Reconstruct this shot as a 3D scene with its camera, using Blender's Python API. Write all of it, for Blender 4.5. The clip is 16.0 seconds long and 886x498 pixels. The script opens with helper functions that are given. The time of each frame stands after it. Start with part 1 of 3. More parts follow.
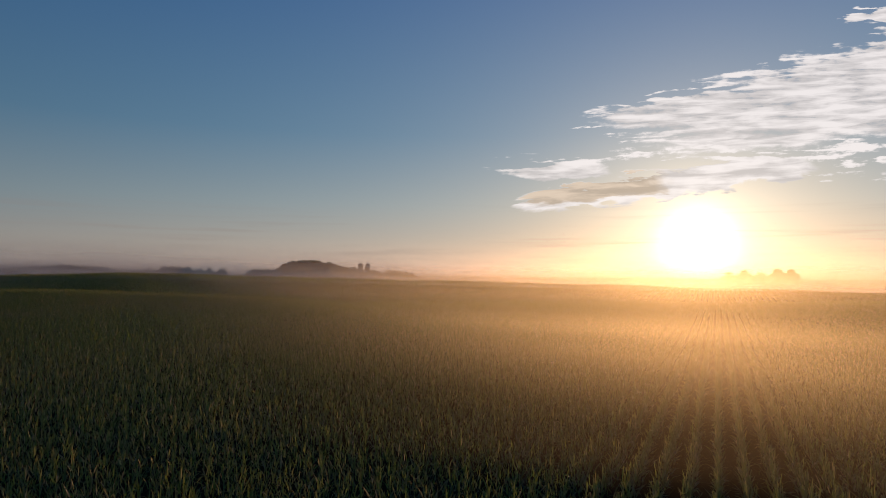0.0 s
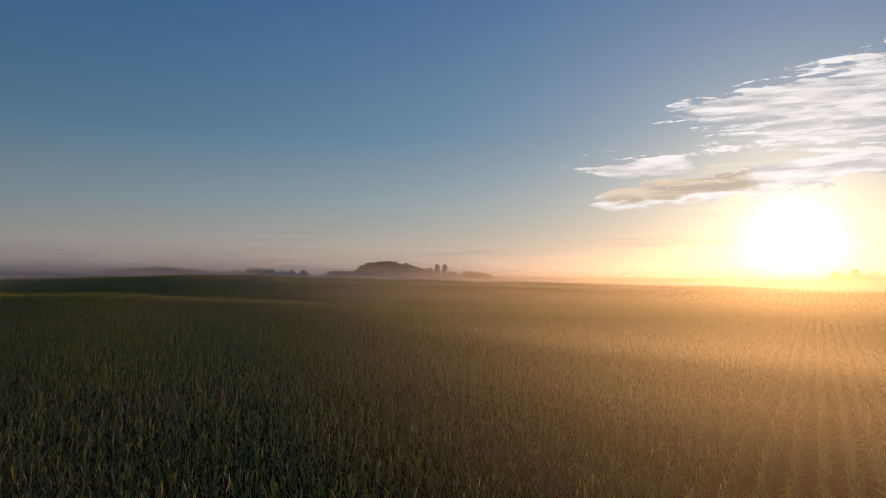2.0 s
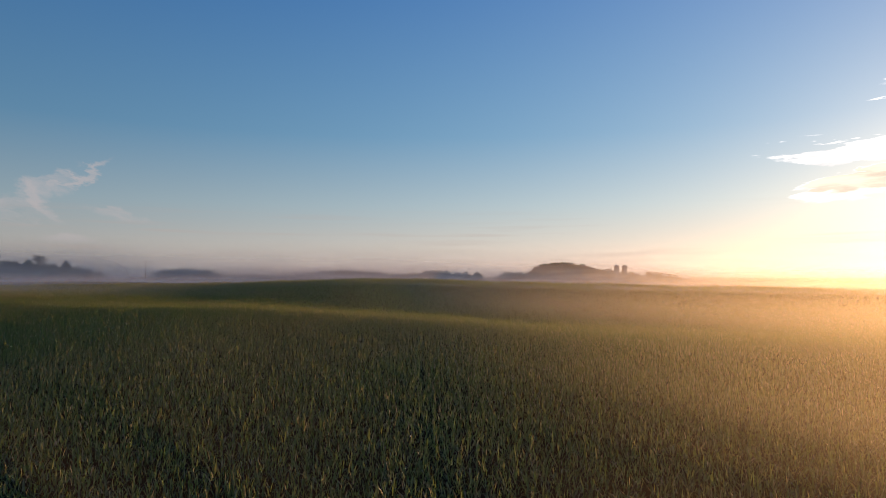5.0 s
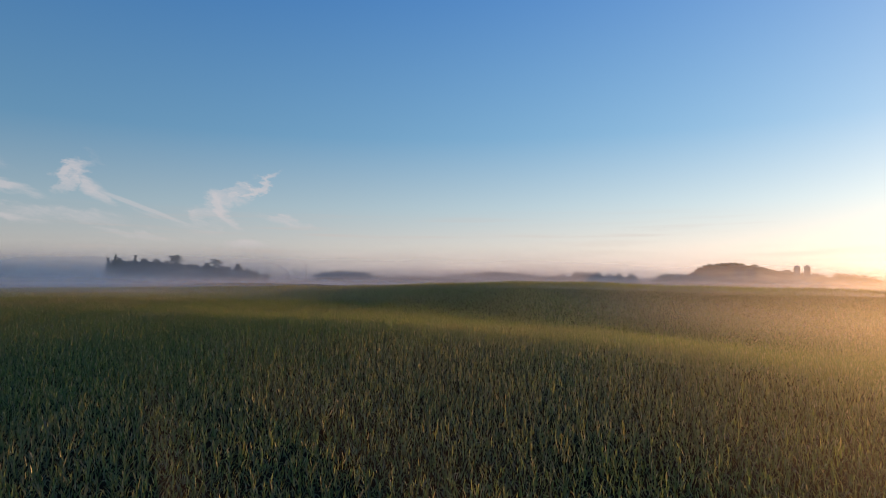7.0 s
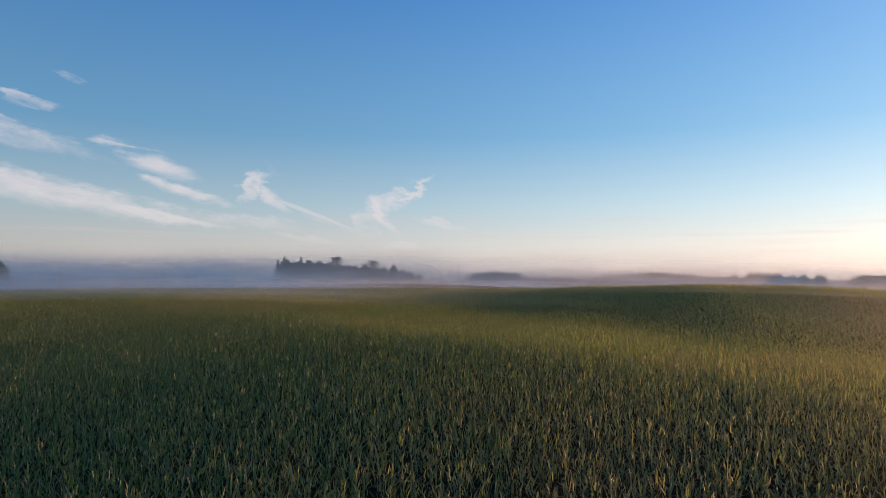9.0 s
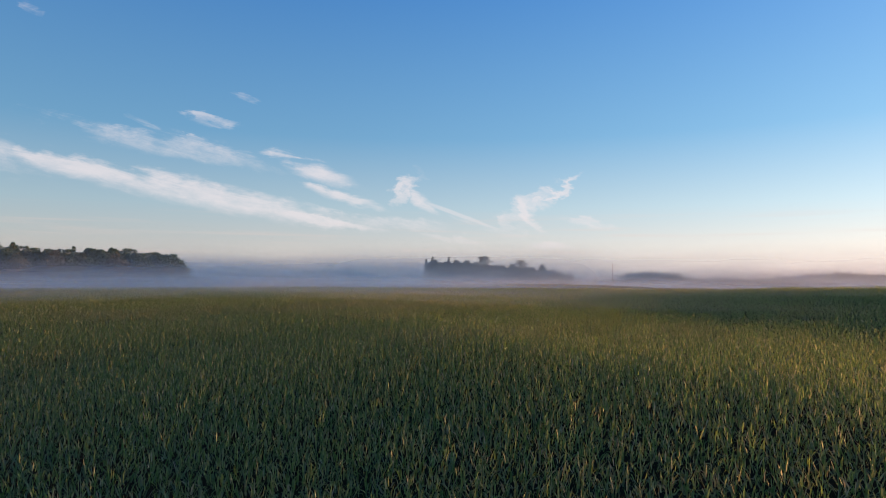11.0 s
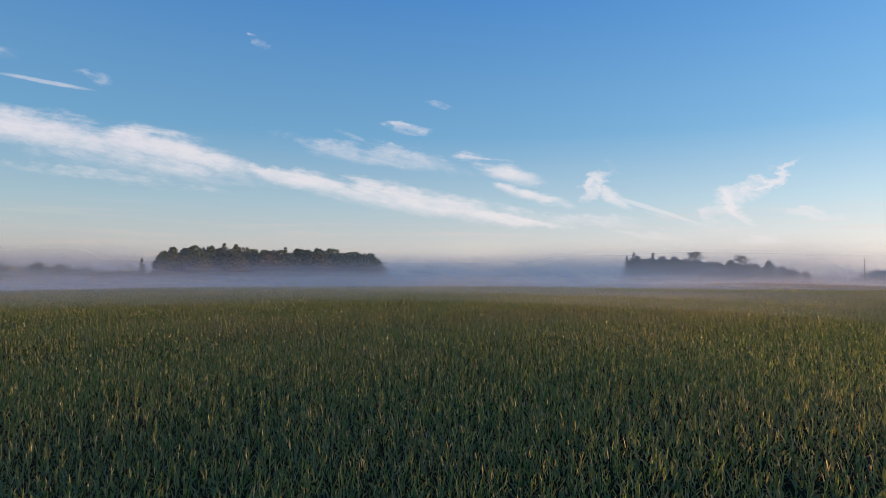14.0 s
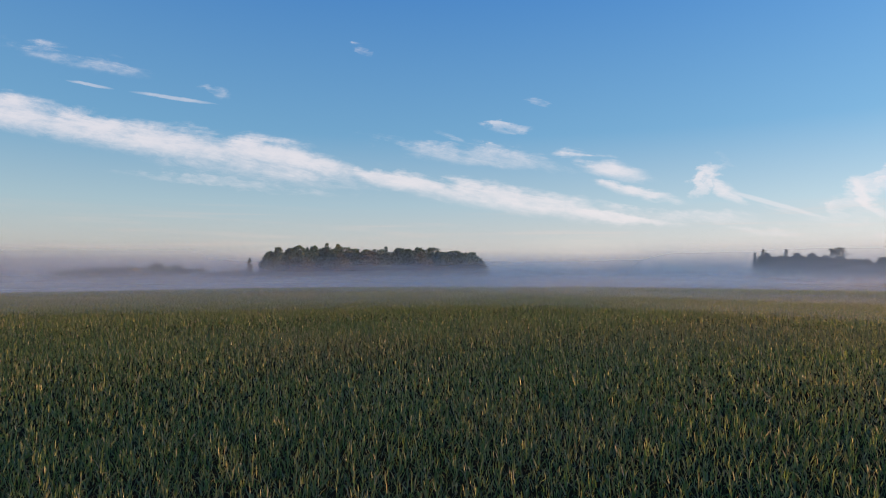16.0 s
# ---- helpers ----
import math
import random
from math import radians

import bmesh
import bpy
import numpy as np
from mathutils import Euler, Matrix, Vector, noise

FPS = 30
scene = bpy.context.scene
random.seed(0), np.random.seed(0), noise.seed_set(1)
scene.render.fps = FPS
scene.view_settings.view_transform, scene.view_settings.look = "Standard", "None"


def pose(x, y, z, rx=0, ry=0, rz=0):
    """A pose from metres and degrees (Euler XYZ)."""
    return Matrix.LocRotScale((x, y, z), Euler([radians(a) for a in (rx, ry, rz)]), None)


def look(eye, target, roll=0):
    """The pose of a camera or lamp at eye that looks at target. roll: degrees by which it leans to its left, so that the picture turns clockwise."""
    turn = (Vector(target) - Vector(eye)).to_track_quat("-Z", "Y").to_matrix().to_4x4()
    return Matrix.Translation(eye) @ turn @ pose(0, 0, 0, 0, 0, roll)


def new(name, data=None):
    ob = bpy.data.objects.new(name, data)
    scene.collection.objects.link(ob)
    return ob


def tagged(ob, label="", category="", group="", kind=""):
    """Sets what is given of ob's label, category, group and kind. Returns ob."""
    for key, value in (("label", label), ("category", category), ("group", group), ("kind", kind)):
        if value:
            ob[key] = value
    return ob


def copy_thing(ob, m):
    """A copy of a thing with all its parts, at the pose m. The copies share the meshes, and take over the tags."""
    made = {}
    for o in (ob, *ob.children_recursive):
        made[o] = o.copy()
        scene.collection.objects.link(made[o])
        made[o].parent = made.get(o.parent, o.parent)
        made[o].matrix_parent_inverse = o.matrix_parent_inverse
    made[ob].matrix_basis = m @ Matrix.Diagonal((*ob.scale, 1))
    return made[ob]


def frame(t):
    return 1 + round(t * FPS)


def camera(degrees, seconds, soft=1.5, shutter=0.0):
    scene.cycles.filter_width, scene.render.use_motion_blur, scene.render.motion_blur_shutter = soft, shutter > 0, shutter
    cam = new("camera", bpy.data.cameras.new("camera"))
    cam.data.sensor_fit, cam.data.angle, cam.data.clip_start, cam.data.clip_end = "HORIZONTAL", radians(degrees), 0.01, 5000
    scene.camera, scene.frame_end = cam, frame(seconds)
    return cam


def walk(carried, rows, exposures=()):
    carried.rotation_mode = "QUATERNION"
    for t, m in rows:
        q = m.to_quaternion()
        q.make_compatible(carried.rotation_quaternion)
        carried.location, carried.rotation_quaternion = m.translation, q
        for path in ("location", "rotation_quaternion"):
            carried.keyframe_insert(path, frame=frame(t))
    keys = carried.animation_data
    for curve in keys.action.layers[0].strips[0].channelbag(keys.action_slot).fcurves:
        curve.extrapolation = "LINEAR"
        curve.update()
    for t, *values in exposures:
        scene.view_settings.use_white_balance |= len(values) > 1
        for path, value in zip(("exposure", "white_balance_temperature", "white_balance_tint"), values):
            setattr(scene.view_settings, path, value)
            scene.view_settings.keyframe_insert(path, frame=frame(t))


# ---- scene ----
cam = camera(71.8, 16.0, soft=0.85)
S = 1.42      # metres to one unit of the plan below; maize rows are 0.76 m apart
PATH = [
    (0, (0.08, -0.224, 7.175), (0.107, 1.775, 7.254), 0.5),
    (0.5, (-0.112, 2.895, 7.184), (-0.148, 4.893, 7.263), 0.6),
    (1, (-0.411, 5.973, 7.215), (-0.511, 7.969, 7.293), 0.5),
    (1.5, (-0.854, 9.09, 7.236), (-1.014, 11.082, 7.314), 0.5),
    (2, (-1.367, 12.172, 7.199), (-1.589, 14.158, 7.279), 0.3),
    (2.5, (-2.039, 15.196, 7.268), (-2.322, 17.174, 7.347), 0.4),
    (3, (-2.838, 18.287, 7.305), (-3.191, 20.254, 7.382), 0.4),
    (5.5, (-8.735, 32.949, 7.632), (-9.607, 34.747, 7.716), -0.0),
    (6, (-10.621, 35.762, 7.682), (-11.597, 37.505, 7.766), -0.0),
    (6.5, (-12.609, 38.429, 7.718), (-13.688, 40.11, 7.804), -0.1),
    (7, (-14.74, 40.931, 7.768), (-15.918, 42.545, 7.856), 0.0),
    (7.5, (-17.035, 43.296, 7.818), (-18.308, 44.837, 7.906), 0.1),
    (8, (-19.445, 45.472, 7.902), (-20.808, 46.933, 7.991), 0.1),
    (8.5, (-21.909, 47.548, 7.97), (-23.36, 48.921, 8.059), 0.0),
    (9, (-24.363, 49.418, 7.984), (-25.898, 50.696, 8.074), 0.1),
    (11.5, (-37.33, 55.898, 7.656), (-39.173, 56.668, 7.745), 0.2),
    (12, (-40.426, 56.826, 7.663), (-42.313, 57.484, 7.751), 0.2),
    (12.5, (-43.605, 57.547, 7.662), (-45.523, 58.107, 7.75), 0.2),
    (13, (-46.901, 58.145, 7.677), (-48.843, 58.617, 7.764), 0.2),
    (13.5, (-50.229, 58.624, 7.697), (-52.19, 59.009, 7.782), 0.1),
    (14, (-53.488, 58.941, 7.712), (-55.464, 59.236, 7.795), 0.1),
    (14.5, (-56.768, 59.109, 7.71), (-58.756, 59.314, 7.794), -0.0),
    (15, (-60.017, 59.126, 7.72), (-62.011, 59.244, 7.804), -0.0),
    (15.5, (-63.499, 59.016, 7.716), (-65.497, 59.058, 7.799), -0.0),
    (16, (-66.75, 58.755, 7.722), (-68.748, 58.725, 7.803), 0.0),
]
walk(cam, [(t, look(Vector(eye) * S, Vector(target) * S, roll)) for t, eye, target, roll in PATH],
     exposures=[(0, -0.48), (1.5, -0.41), (3, -0.26), (5.5, 0.52), (7, 0.76), (9, 1.06), (12.5, 1.27), (16, 1.31)])
scene.cycles.transparent_max_bounces = 48

# ---------------------------------------------------------------- node helpers
SUN_AZ, SUN_EL = radians(23.4), radians(2.8)
SUN_DIR = Vector((math.sin(SUN_AZ) * math.cos(SUN_EL), math.cos(SUN_AZ) * math.cos(SUN_EL), math.sin(SUN_EL)))


class V:
    """A node socket with arithmetic."""
    nt = None

    def __init__(self, s):
        self.s = s

    @staticmethod
    def op(kind, *args, clamp=False):
        n = V.nt.nodes.new("ShaderNodeMath")
        n.operation, n.use_clamp = kind, clamp
        for i, a in enumerate(args):
            if isinstance(a, V):
                V.nt.links.new(a.s, n.inputs[i])
            else:
                n.inputs[i].default_value = a
        return V(n.outputs[0])

    def __add__(self, o): return V.op("ADD", self, o)
    def __radd__(self, o): return V.op("ADD", o, self)
    def __sub__(self, o): return V.op("SUBTRACT", self, o)
    def __rsub__(self, o): return V.op("SUBTRACT", o, self)
    def __mul__(self, o): return V.op("MULTIPLY", self, o)
    def __rmul__(self, o): return V.op("MULTIPLY", o, self)
    def __truediv__(self, o): return V.op("DIVIDE", self, o)
    def __neg__(self): return V.op("MULTIPLY", self, -1.0)


def vmax(a, b): return V.op("MAXIMUM", a, b)
def vmin(a, b): return V.op("MINIMUM", a, b)
def vpow(a, b): return V.op("POWER", a, b)
def vexp(a): return V.op("EXPONENT", a)


def step(a, lo, hi):
    """0 at lo, 1 at hi, smooth between."""
    n = V.nt.nodes.new("ShaderNodeMapRange")
    n.interpolation_type = "SMOOTHSTEP"
    V.nt.links.new(a.s, n.inputs[0])
    for i, v in enumerate((lo, hi, 0.0, 1.0)):
        n.inputs[i + 1].default_value = v
    return V(n.outputs[0])


def split(vec):
    n = V.nt.nodes.new("ShaderNodeSeparateXYZ")
    V.nt.links.new(vec, n.inputs[0])
    return [V(o) for o in n.outputs]


def combine(*xyz):
    n = V.nt.nodes.new("ShaderNodeCombineXYZ")
    for i, a in enumerate(xyz):
        if isinstance(a, V):
            V.nt.links.new(a.s, n.inputs[i])
        else:
            n.inputs[i].default_value = a
    return n.outputs[0]


def dot(vec, d):
    n = V.nt.nodes.new("ShaderNodeVectorMath")
    n.operation = "DOT_PRODUCT"
    V.nt.links.new(vec, n.inputs[0])
    n.inputs[1].default_value = d
    return V(n.outputs["Value"])


def fbm(vec, scale, detail=4, rough=0.55, distort=0.0):
    n = V.nt.nodes.new("ShaderNodeTexNoise")
    V.nt.links.new(vec, n.inputs["Vector"])
    n.inputs["Scale"].default_value, n.inputs["Detail"].default_value = scale, detail
    n.inputs["Roughness"].default_value, n.inputs["Distortion"].default_value = rough, distort
    return V(n.outputs[0])


def mixc(f, a, b, kind="MIX"):
    """Mix of two colours (sockets or tuples) by a factor."""
    n = V.nt.nodes.new("ShaderNodeMix")
    n.data_type, n.blend_type = "RGBA", kind
    for i, a_ in ((0, f), (6, a), (7, b)):
        if isinstance(a_, V):
            V.nt.links.new(a_.s, n.inputs[i])
        elif isinstance(a_, bpy.types.NodeSocket):
            V.nt.links.new(a_, n.inputs[i])
        elif isinstance(a_, tuple):
            n.inputs[i].default_value = (*a_, 1)
        else:
            n.inputs[i].default_value = a_
    return V(n.outputs[2])


def ramp(f, stops):
    n = V.nt.nodes.new("ShaderNodeValToRGB")
    V.nt.links.new(f.s, n.inputs[0])
    e = n.color_ramp.elements
    while len(e) < len(stops):
        e.new(0.5)
    for el, (p, c) in zip(e, stops):
        el.position, el.color = p, (*c, 1)
    return V(n.outputs[0])


# ---------------------------------------------------------------- world: clear dawn sky with thin high clouds
world = bpy.data.worlds.new("dawn_sky")
scene.world = world
world.use_nodes = True
V.nt = world.node_tree
V.nt.nodes.clear()
direction = V.nt.nodes.new("ShaderNodeTexCoord").outputs["Generated"]
sky = V.nt.nodes.new("ShaderNodeTexSky")
sky.sky_type, sky.sun_disc = "NISHITA", False
sky.sun_elevation, sky.sun_rotation = SUN_EL, SUN_AZ
sky.air_density, sky.dust_density, sky.ozone_density = 1.0, 1.0, 2.0
base = mixc(1.0, V(sky.outputs[0]), (0.11, 0.11, 0.11), "MULTIPLY")
dx, dy, dz = split(direction)
up = vmax(dz, 0.0)
to_sun = dot(direction, SUN_DIR)
ang = V.op("ARCCOSINE", vmin(to_sun, 0.99999)) * (180 / math.pi)
# blue of the upper air, pale band above the mist
blue = ramp(up, [(0.0, (0.52, 0.49, 0.50)), (0.045, (0.50, 0.53, 0.56)), (0.11, (0.365, 0.515, 0.63)),
                 (0.22, (0.15, 0.365, 0.61)), (0.42, (0.065, 0.235, 0.57)), (1.0, (0.03, 0.13, 0.42))])
color = mixc(0.65, base, blue)
wide = 1.0 + vexp(-(ang * ang) / 5600.0) * 1.0
color = mixc(1.0, color, combine(wide * 0.97, wide, wide), "MULTIPLY")
# light scattered round the sun
near_sun = vexp(-(ang / 15.0)) * 0.75
halo = vexp(-(ang * ang) / 4.6) * 7.0 + vexp(-(ang / 3.6)) * 3.0
low = vexp(-(up / 0.08)) * vexp(-(ang / 62.0)) * 0.9
color = mixc(1.0, color, mixc(1.0, (1.0, 0.84, 0.64), near_sun, "MULTIPLY"), "ADD")
color = mixc(1.0, color, mixc(1.0, (1.0, 0.86, 0.62), halo, "MULTIPLY"), "ADD")
color = mixc(1.0, color, mixc(1.0, (1.0, 0.62, 0.46), low, "MULTIPLY"), "ADD")


def plane(az_left, pitch):
    """Flat coordinates on the sky round a direction: u to the right, v down."""
    a, p = radians(az_left), radians(pitch)
    ahead = Vector((-math.sin(a) * math.cos(p), math.cos(a) * math.cos(p), math.sin(p)))
    right = Vector((math.cos(a), math.sin(a), 0))
    over = right.cross(ahead)
    d = vmax(dot(direction, ahead), 0.05)
    return dot(direction, right) / d, -(dot(direction, over) / d), step(dot(direction, ahead), 0.3, 0.5)


def streak(u, v, cu, cv, half, wide, tilt, wob=0.0):
    """1 inside a long soft patch; sizes in thousandths of the picture plane."""
    c, s = math.cos(radians(tilt)), math.sin(radians(tilt))
    du, dv = u - cu / 1000, v - cv / 1000
    a = (du * c + dv * s) / (half / 1000)
    b = (dv * c - du * s) / (wide / 1000)
    return vmax(1.0 - V.op("SQRT", a * a + b * b), 0.0)


def union(some):
    out = some[0]
    for s in some[1:]:
        out = vmax(out, s)
    return out


# western cirrus, seen away from the sun
u, v, front = plane(84.1, 2.4)
fibre = combine(u * 0.19 + v * 0.03, v - u * 0.17, 0.0)
wisp = fbm(fibre, 34.0, 6, 0.62, 0.5)
fine = fbm(combine(u * 0.36 + v * 0.06, v - u * 0.17, 3.0), 95.0, 5, 0.65, 0.4)
puff = fbm(combine(u, v * 1.6, 5.0), 14.0, 4, 0.6, 0.2)
u2, v2 = u + (puff - 0.5) * 0.12 + (wisp - 0.5) * 0.05, v + (puff - 0.5) * 0.05 + (wisp - 0.5) * 0.04
THICK = [(-335, -143, 130, 26, 10), (590, -118, 95, 17, -38), (535, -72, 55, 26, 55), (-680, -204, 470, 46, 10), (-420, -165, 220, 34, 11), (-10, -80, 300, 32, 9), (-190, -112, 170, 24, 10), (-900, -250, 220, 50, 12),
         (140, -128, 95, 22, 15), (195, -88, 95, 13, 13), (292, -108, 62, 24, -42), (318, -90, 48, 17, 28), (150, -50, 170, 17, 8)]
THIN = [(-470, -112, 320, 16, 6), (415, -55, 95, 7, 17), (-770, -338, 210, 24, 13), (-507, -272, 40, 18, 20),
        (-115, -188, 44, 8, 24), (40, -235, 40, 7, 14), (-80, -150, 60, 6, 12), (-28, -160, 40, 7, 15), (470, -40, 48, 8, 12), (-250, -330, 26, 12, 20)]
FAINT = [(-420, -142, 360, 46, 8), (545, -100, 105, 22, -30), (515, -66, 62, 30, -60), (680, -58, 90, 16, 5), (400, -22, 90, 14, 6), (590, -12, 90, 12, 2), (300, -48, 110, 20, 5),
         (-60, -150, 240, 26, 8), (150, -55, 260, 22, 4), (-10, -195, 60, 12, 5), (545, -85, 70, 40, -40)]
TRAILS = [(-745, -292, 48, 3.5, 11), (-590, -264, 88, 4, 10), (392, -68, 105, 4.5, 17)]
west = union([vmin(streak(u2, v2, *s) * 1.25, 0.9) for s in THICK])
west = vmax(west, union([vmin(streak(u2, v2, *s) * 0.8, 0.42) for s in THIN]))
west = vmax(west, union([vmin(streak(u2, v2, *s) * 0.9, 0.56) for s in FAINT]))
veins = (wisp - 0.5) * 1.3 + (fine - 0.5) * 0.7 + (puff - 0.5) * 0.7
west = step(west * 1.15 + veins, 0.2, 1.3) * step(west, 0.0, 0.45)
trails = union([vmin(streak(u + (puff - 0.5) * 0.02, v + (puff - 0.5) * 0.012, *s) * 1.1, 0.55) for s in TRAILS])
west = vmax(west, trails * (0.55 + fine * 0.7)) * front
color = mixc(west * 0.72, color, (0.76, 0.69, 0.70))

# rippled sheet of cloud above the sun
u, v, front = plane(-0.8, 2.3)
ripple_at = combine(u * 0.13 + v * 0.1, v + u * 0.05, 0.0)
lump = fbm(ripple_at, 92.0, 4, 0.55, 0.45)
grain = fbm(combine(u * 0.5, v + u * 0.1, 2.0), 130.0, 3, 0.6, 0.3)
broad = fbm(combine(u, v * 2.2, 7.0), 10.0, 4, 0.55, 0.3)
u2, v2 = u + (broad - 0.5) * 0.10 + (lump - 0.5) * 0.05, v + (broad - 0.5) * 0.05 + (lump - 0.5) * 0.03
BANDS = [(700, -268, 480, 95, -13), (400, -235, 190, 34, -8), (840, -345, 300, 75, -16), (720, -390, 90, 16, -10), (180, -132, 110, 20, -2)]
LOOSE = [(430, -185, 250, 45, -10), (520, -142, 330, 38, -8), (380, -205, 180, 22, -8), (760, -140, 260, 22, -8)]
DENSE = [(300, -100, 200, 30, -10), (450, -122, 190, 26, -8), (200, -78, 90, 14, -7)]
band = union([vmin(streak(u2, v2, *s) * 2.6, 1.0) for s in BANDS])
loose = union([vmin(streak(u2, v2, *s) * 2.0, 1.0) for s in LOOSE])
dense = union([vmin(streak(u2, v2, *s) * 2.6, 1.0) for s in DENSE])
comb = (lump - 0.5) * 2.6 + (grain - 0.5) * 0.9
sheet = step(band * 1.15 + comb * 0.8 + (broad - 0.5) * 0.9, 0.45, 1.0) * step(band, 0.0, 0.4)
crumbs = step(comb + loose * 0.4 + (broad - 0.5) * 1.2, 0.38, 0.72) * step(loose, 0.0, 0.3)
roll = step(dense + comb * 0.3, 0.15, 0.6) * step(dense, 0.0, 0.2)
east = vmax(vmax(sheet, crumbs), roll) * front
shade = step(broad * 0.4 + lump * 0.7, 0.42, 0.66) * 0.38 + 0.62
# the low roll is grey-brown with a bright lower rim, and burns out towards the sun
inner = union([vmin(streak(u2, v2 + 0.011, *s) * 3.0, 1.0) for s in DENSE])
belly = step(inner, 0.1, 0.8) * (1.0 - step(u + (broad - 0.5) * 0.3, 0.28, 0.38)) * step(roll, 0.3, 0.9)
lit = mixc(belly, (2.75, 2.55, 2.5), (2.2, 1.75, 1.35))
color = mixc(east * 0.84, color, mixc(1.0, lit, combine(shade, shade, shade), "MULTIPLY"))
# long low bank of vapour near the horizon
bank = fbm(combine(dx * 2.0, dy * 2.0, dz * 60.0), 2.2, 3, 0.5, 0.3)
bank = step(bank, 0.5, 0.75) * step(up, 0.005, 0.03) * (1.0 - step(up, 0.05, 0.13))
color = mixc(bank * 0.22, color, (0.75, 0.55, 0.48))
back = V.nt.nodes.new("ShaderNodeBackground")
V.nt.links.new(color.s, back.inputs[0])
back.inputs[1].default_value = 0.5
V.nt.links.new(back.outputs[0], V.nt.nodes.new("ShaderNodeOutputWorld").inputs[0])

sun = new("sun", bpy.data.lights.new("sun", "SUN"))
sun.data.energy, sun.data.angle, sun.data.color = 3.8, radians(1.5), (1.0, 0.47, 0.16)
sun.matrix_world = look((60, 160, 40), Vector((60, 160, 40)) - SUN_DIR)


# ---------------------------------------------------------------- materials
def material(name):
    m = bpy.data.materials.new(name)
    m.use_nodes = True
    V.nt = m.node_tree
    V.nt.nodes.clear()
    return m, V.nt.nodes.new("ShaderNodeOutputMaterial")


def shader(kind, **values):
    n = V.nt.nodes.new(kind)
    for k, x in values.items():
        s = n.inputs[k.replace("_", " ")]
        if isinstance(x, V):
            V.nt.links.new(x.s, s)
        elif isinstance(x, tuple):
            s.default_value = (*x, 1)
        else:
            s.default_value = x
    return n.outputs[0]


def blend(f, a, b):
    n = V.nt.nodes.new("ShaderNodeMixShader")
    if isinstance(f, V):
        V.nt.links.new(f.s, n.inputs[0])
    else:
        n.inputs[0].default_value = f
    V.nt.links.new(a, n.inputs[1])
    V.nt.links.new(b, n.inputs[2])
    return n.outputs[0]


def position(): return V.nt.nodes.new("ShaderNodeNewGeometry").outputs["Position"]
def island(): return V(V.nt.nodes.new("ShaderNodeNewGeometry").outputs["Random Per Island"])
def uv(): return V.nt.nodes.new("ShaderNodeTexCoord").outputs["UV"]
def local(): return V.nt.nodes.new("ShaderNodeTexCoord").outputs["Object"]
def own(): return V(V.nt.nodes.new("ShaderNodeObjectInfo").outputs["Random"])


def bump(height, strength, distance):
    n = V.nt.nodes.new("ShaderNodeBump")
    n.inputs["Strength"].default_value, n.inputs["Distance"].default_value = strength, distance
    V.nt.links.new(height.s, n.inputs["Height"])
    return V(n.outputs[0])


def leaf_material(name, greens, dry, translucent, gloss=0.12, patch=0.03):
    """Thin leaves: light passes through; colour varies by leaf and by patch of ground."""
    m, out = material(name)
    r = island()
    _, along, _ = split(uv())
    place = position()
    big = fbm(place, patch, 3, 0.6)
    col = ramp(r, greens)
    tip = step(along + (r - 0.5) * 0.6 + (big - 0.5) * 1.0, 0.85, 1.45)
    col = mixc(tip, col, dry)
    col = mixc(step(big, 0.48, 0.68) * 0.35, col, dry)
    d = shader("ShaderNodeBsdfDiffuse", Color=col, Roughness=0.6)
    t = shader("ShaderNodeBsdfTranslucent", Color=mixc(0.5, col, mixc(1.0, col, (1.2, 1.3, 1.0), "MULTIPLY")))
    g = shader("ShaderNodeBsdfGlossy", Color=(0.8, 0.8, 0.8), Roughness=0.48)
    V.nt.links.new(blend(gloss, blend(translucent, d, t), g), out.inputs[0])
    return m


CORN = leaf_material("maize_leaf", [(0.0, (0.085, 0.13, 0.03)), (0.5, (0.145, 0.2, 0.048)), (0.82, (0.205, 0.235, 0.07)), (0.94, (0.27, 0.25, 0.11)), (1.0, (0.38, 0.33, 0.2))],
                     (0.27, 0.22, 0.115), 0.66, 0.05)
FOLIAGE = leaf_material("broadleaf_foliage", [(0.0, (0.017, 0.046, 0.02)), (0.6, (0.028, 0.066, 0.026)), (1.0, (0.045, 0.08, 0.032))], (0.045, 0.058, 0.032), 0.3, 0.03, 0.02)
NEEDLES = leaf_material("conifer_needles", [(0.0, (0.016, 0.042, 0.022)), (1.0, (0.034, 0.068, 0.032))], (0.04, 0.058, 0.03), 0.15, 0.04, 0.02)
AUTUMN = leaf_material("turning_foliage", [(0.0, (0.036, 0.052, 0.02)), (0.6, (0.05, 0.062, 0.025)), (1.0, (0.085, 0.07, 0.03))], (0.08, 0.065, 0.035), 0.3, 0.03, 0.02)


def plain(name, col, rough, grain=4.0, depth=0.02, metal=0.0, vary=0.35):
    m, out = material(name)
    place = local()
    n = fbm(place, grain, 6, 0.65)
    stain = fbm(place, grain * 0.12, 3, 0.5)
    dark = tuple(c * (1 - vary) for c in col)
    c = mixc(stain, mixc(n, dark, col), tuple(min(1, x * (1 + vary * 0.6)) for x in col))
    s = shader("ShaderNodeBsdfPrincipled", Base_Color=c, Roughness=rough, Metallic=metal, Normal=bump(n, 0.5, depth))
    V.nt.links.new(s, out.inputs[0])
    return m


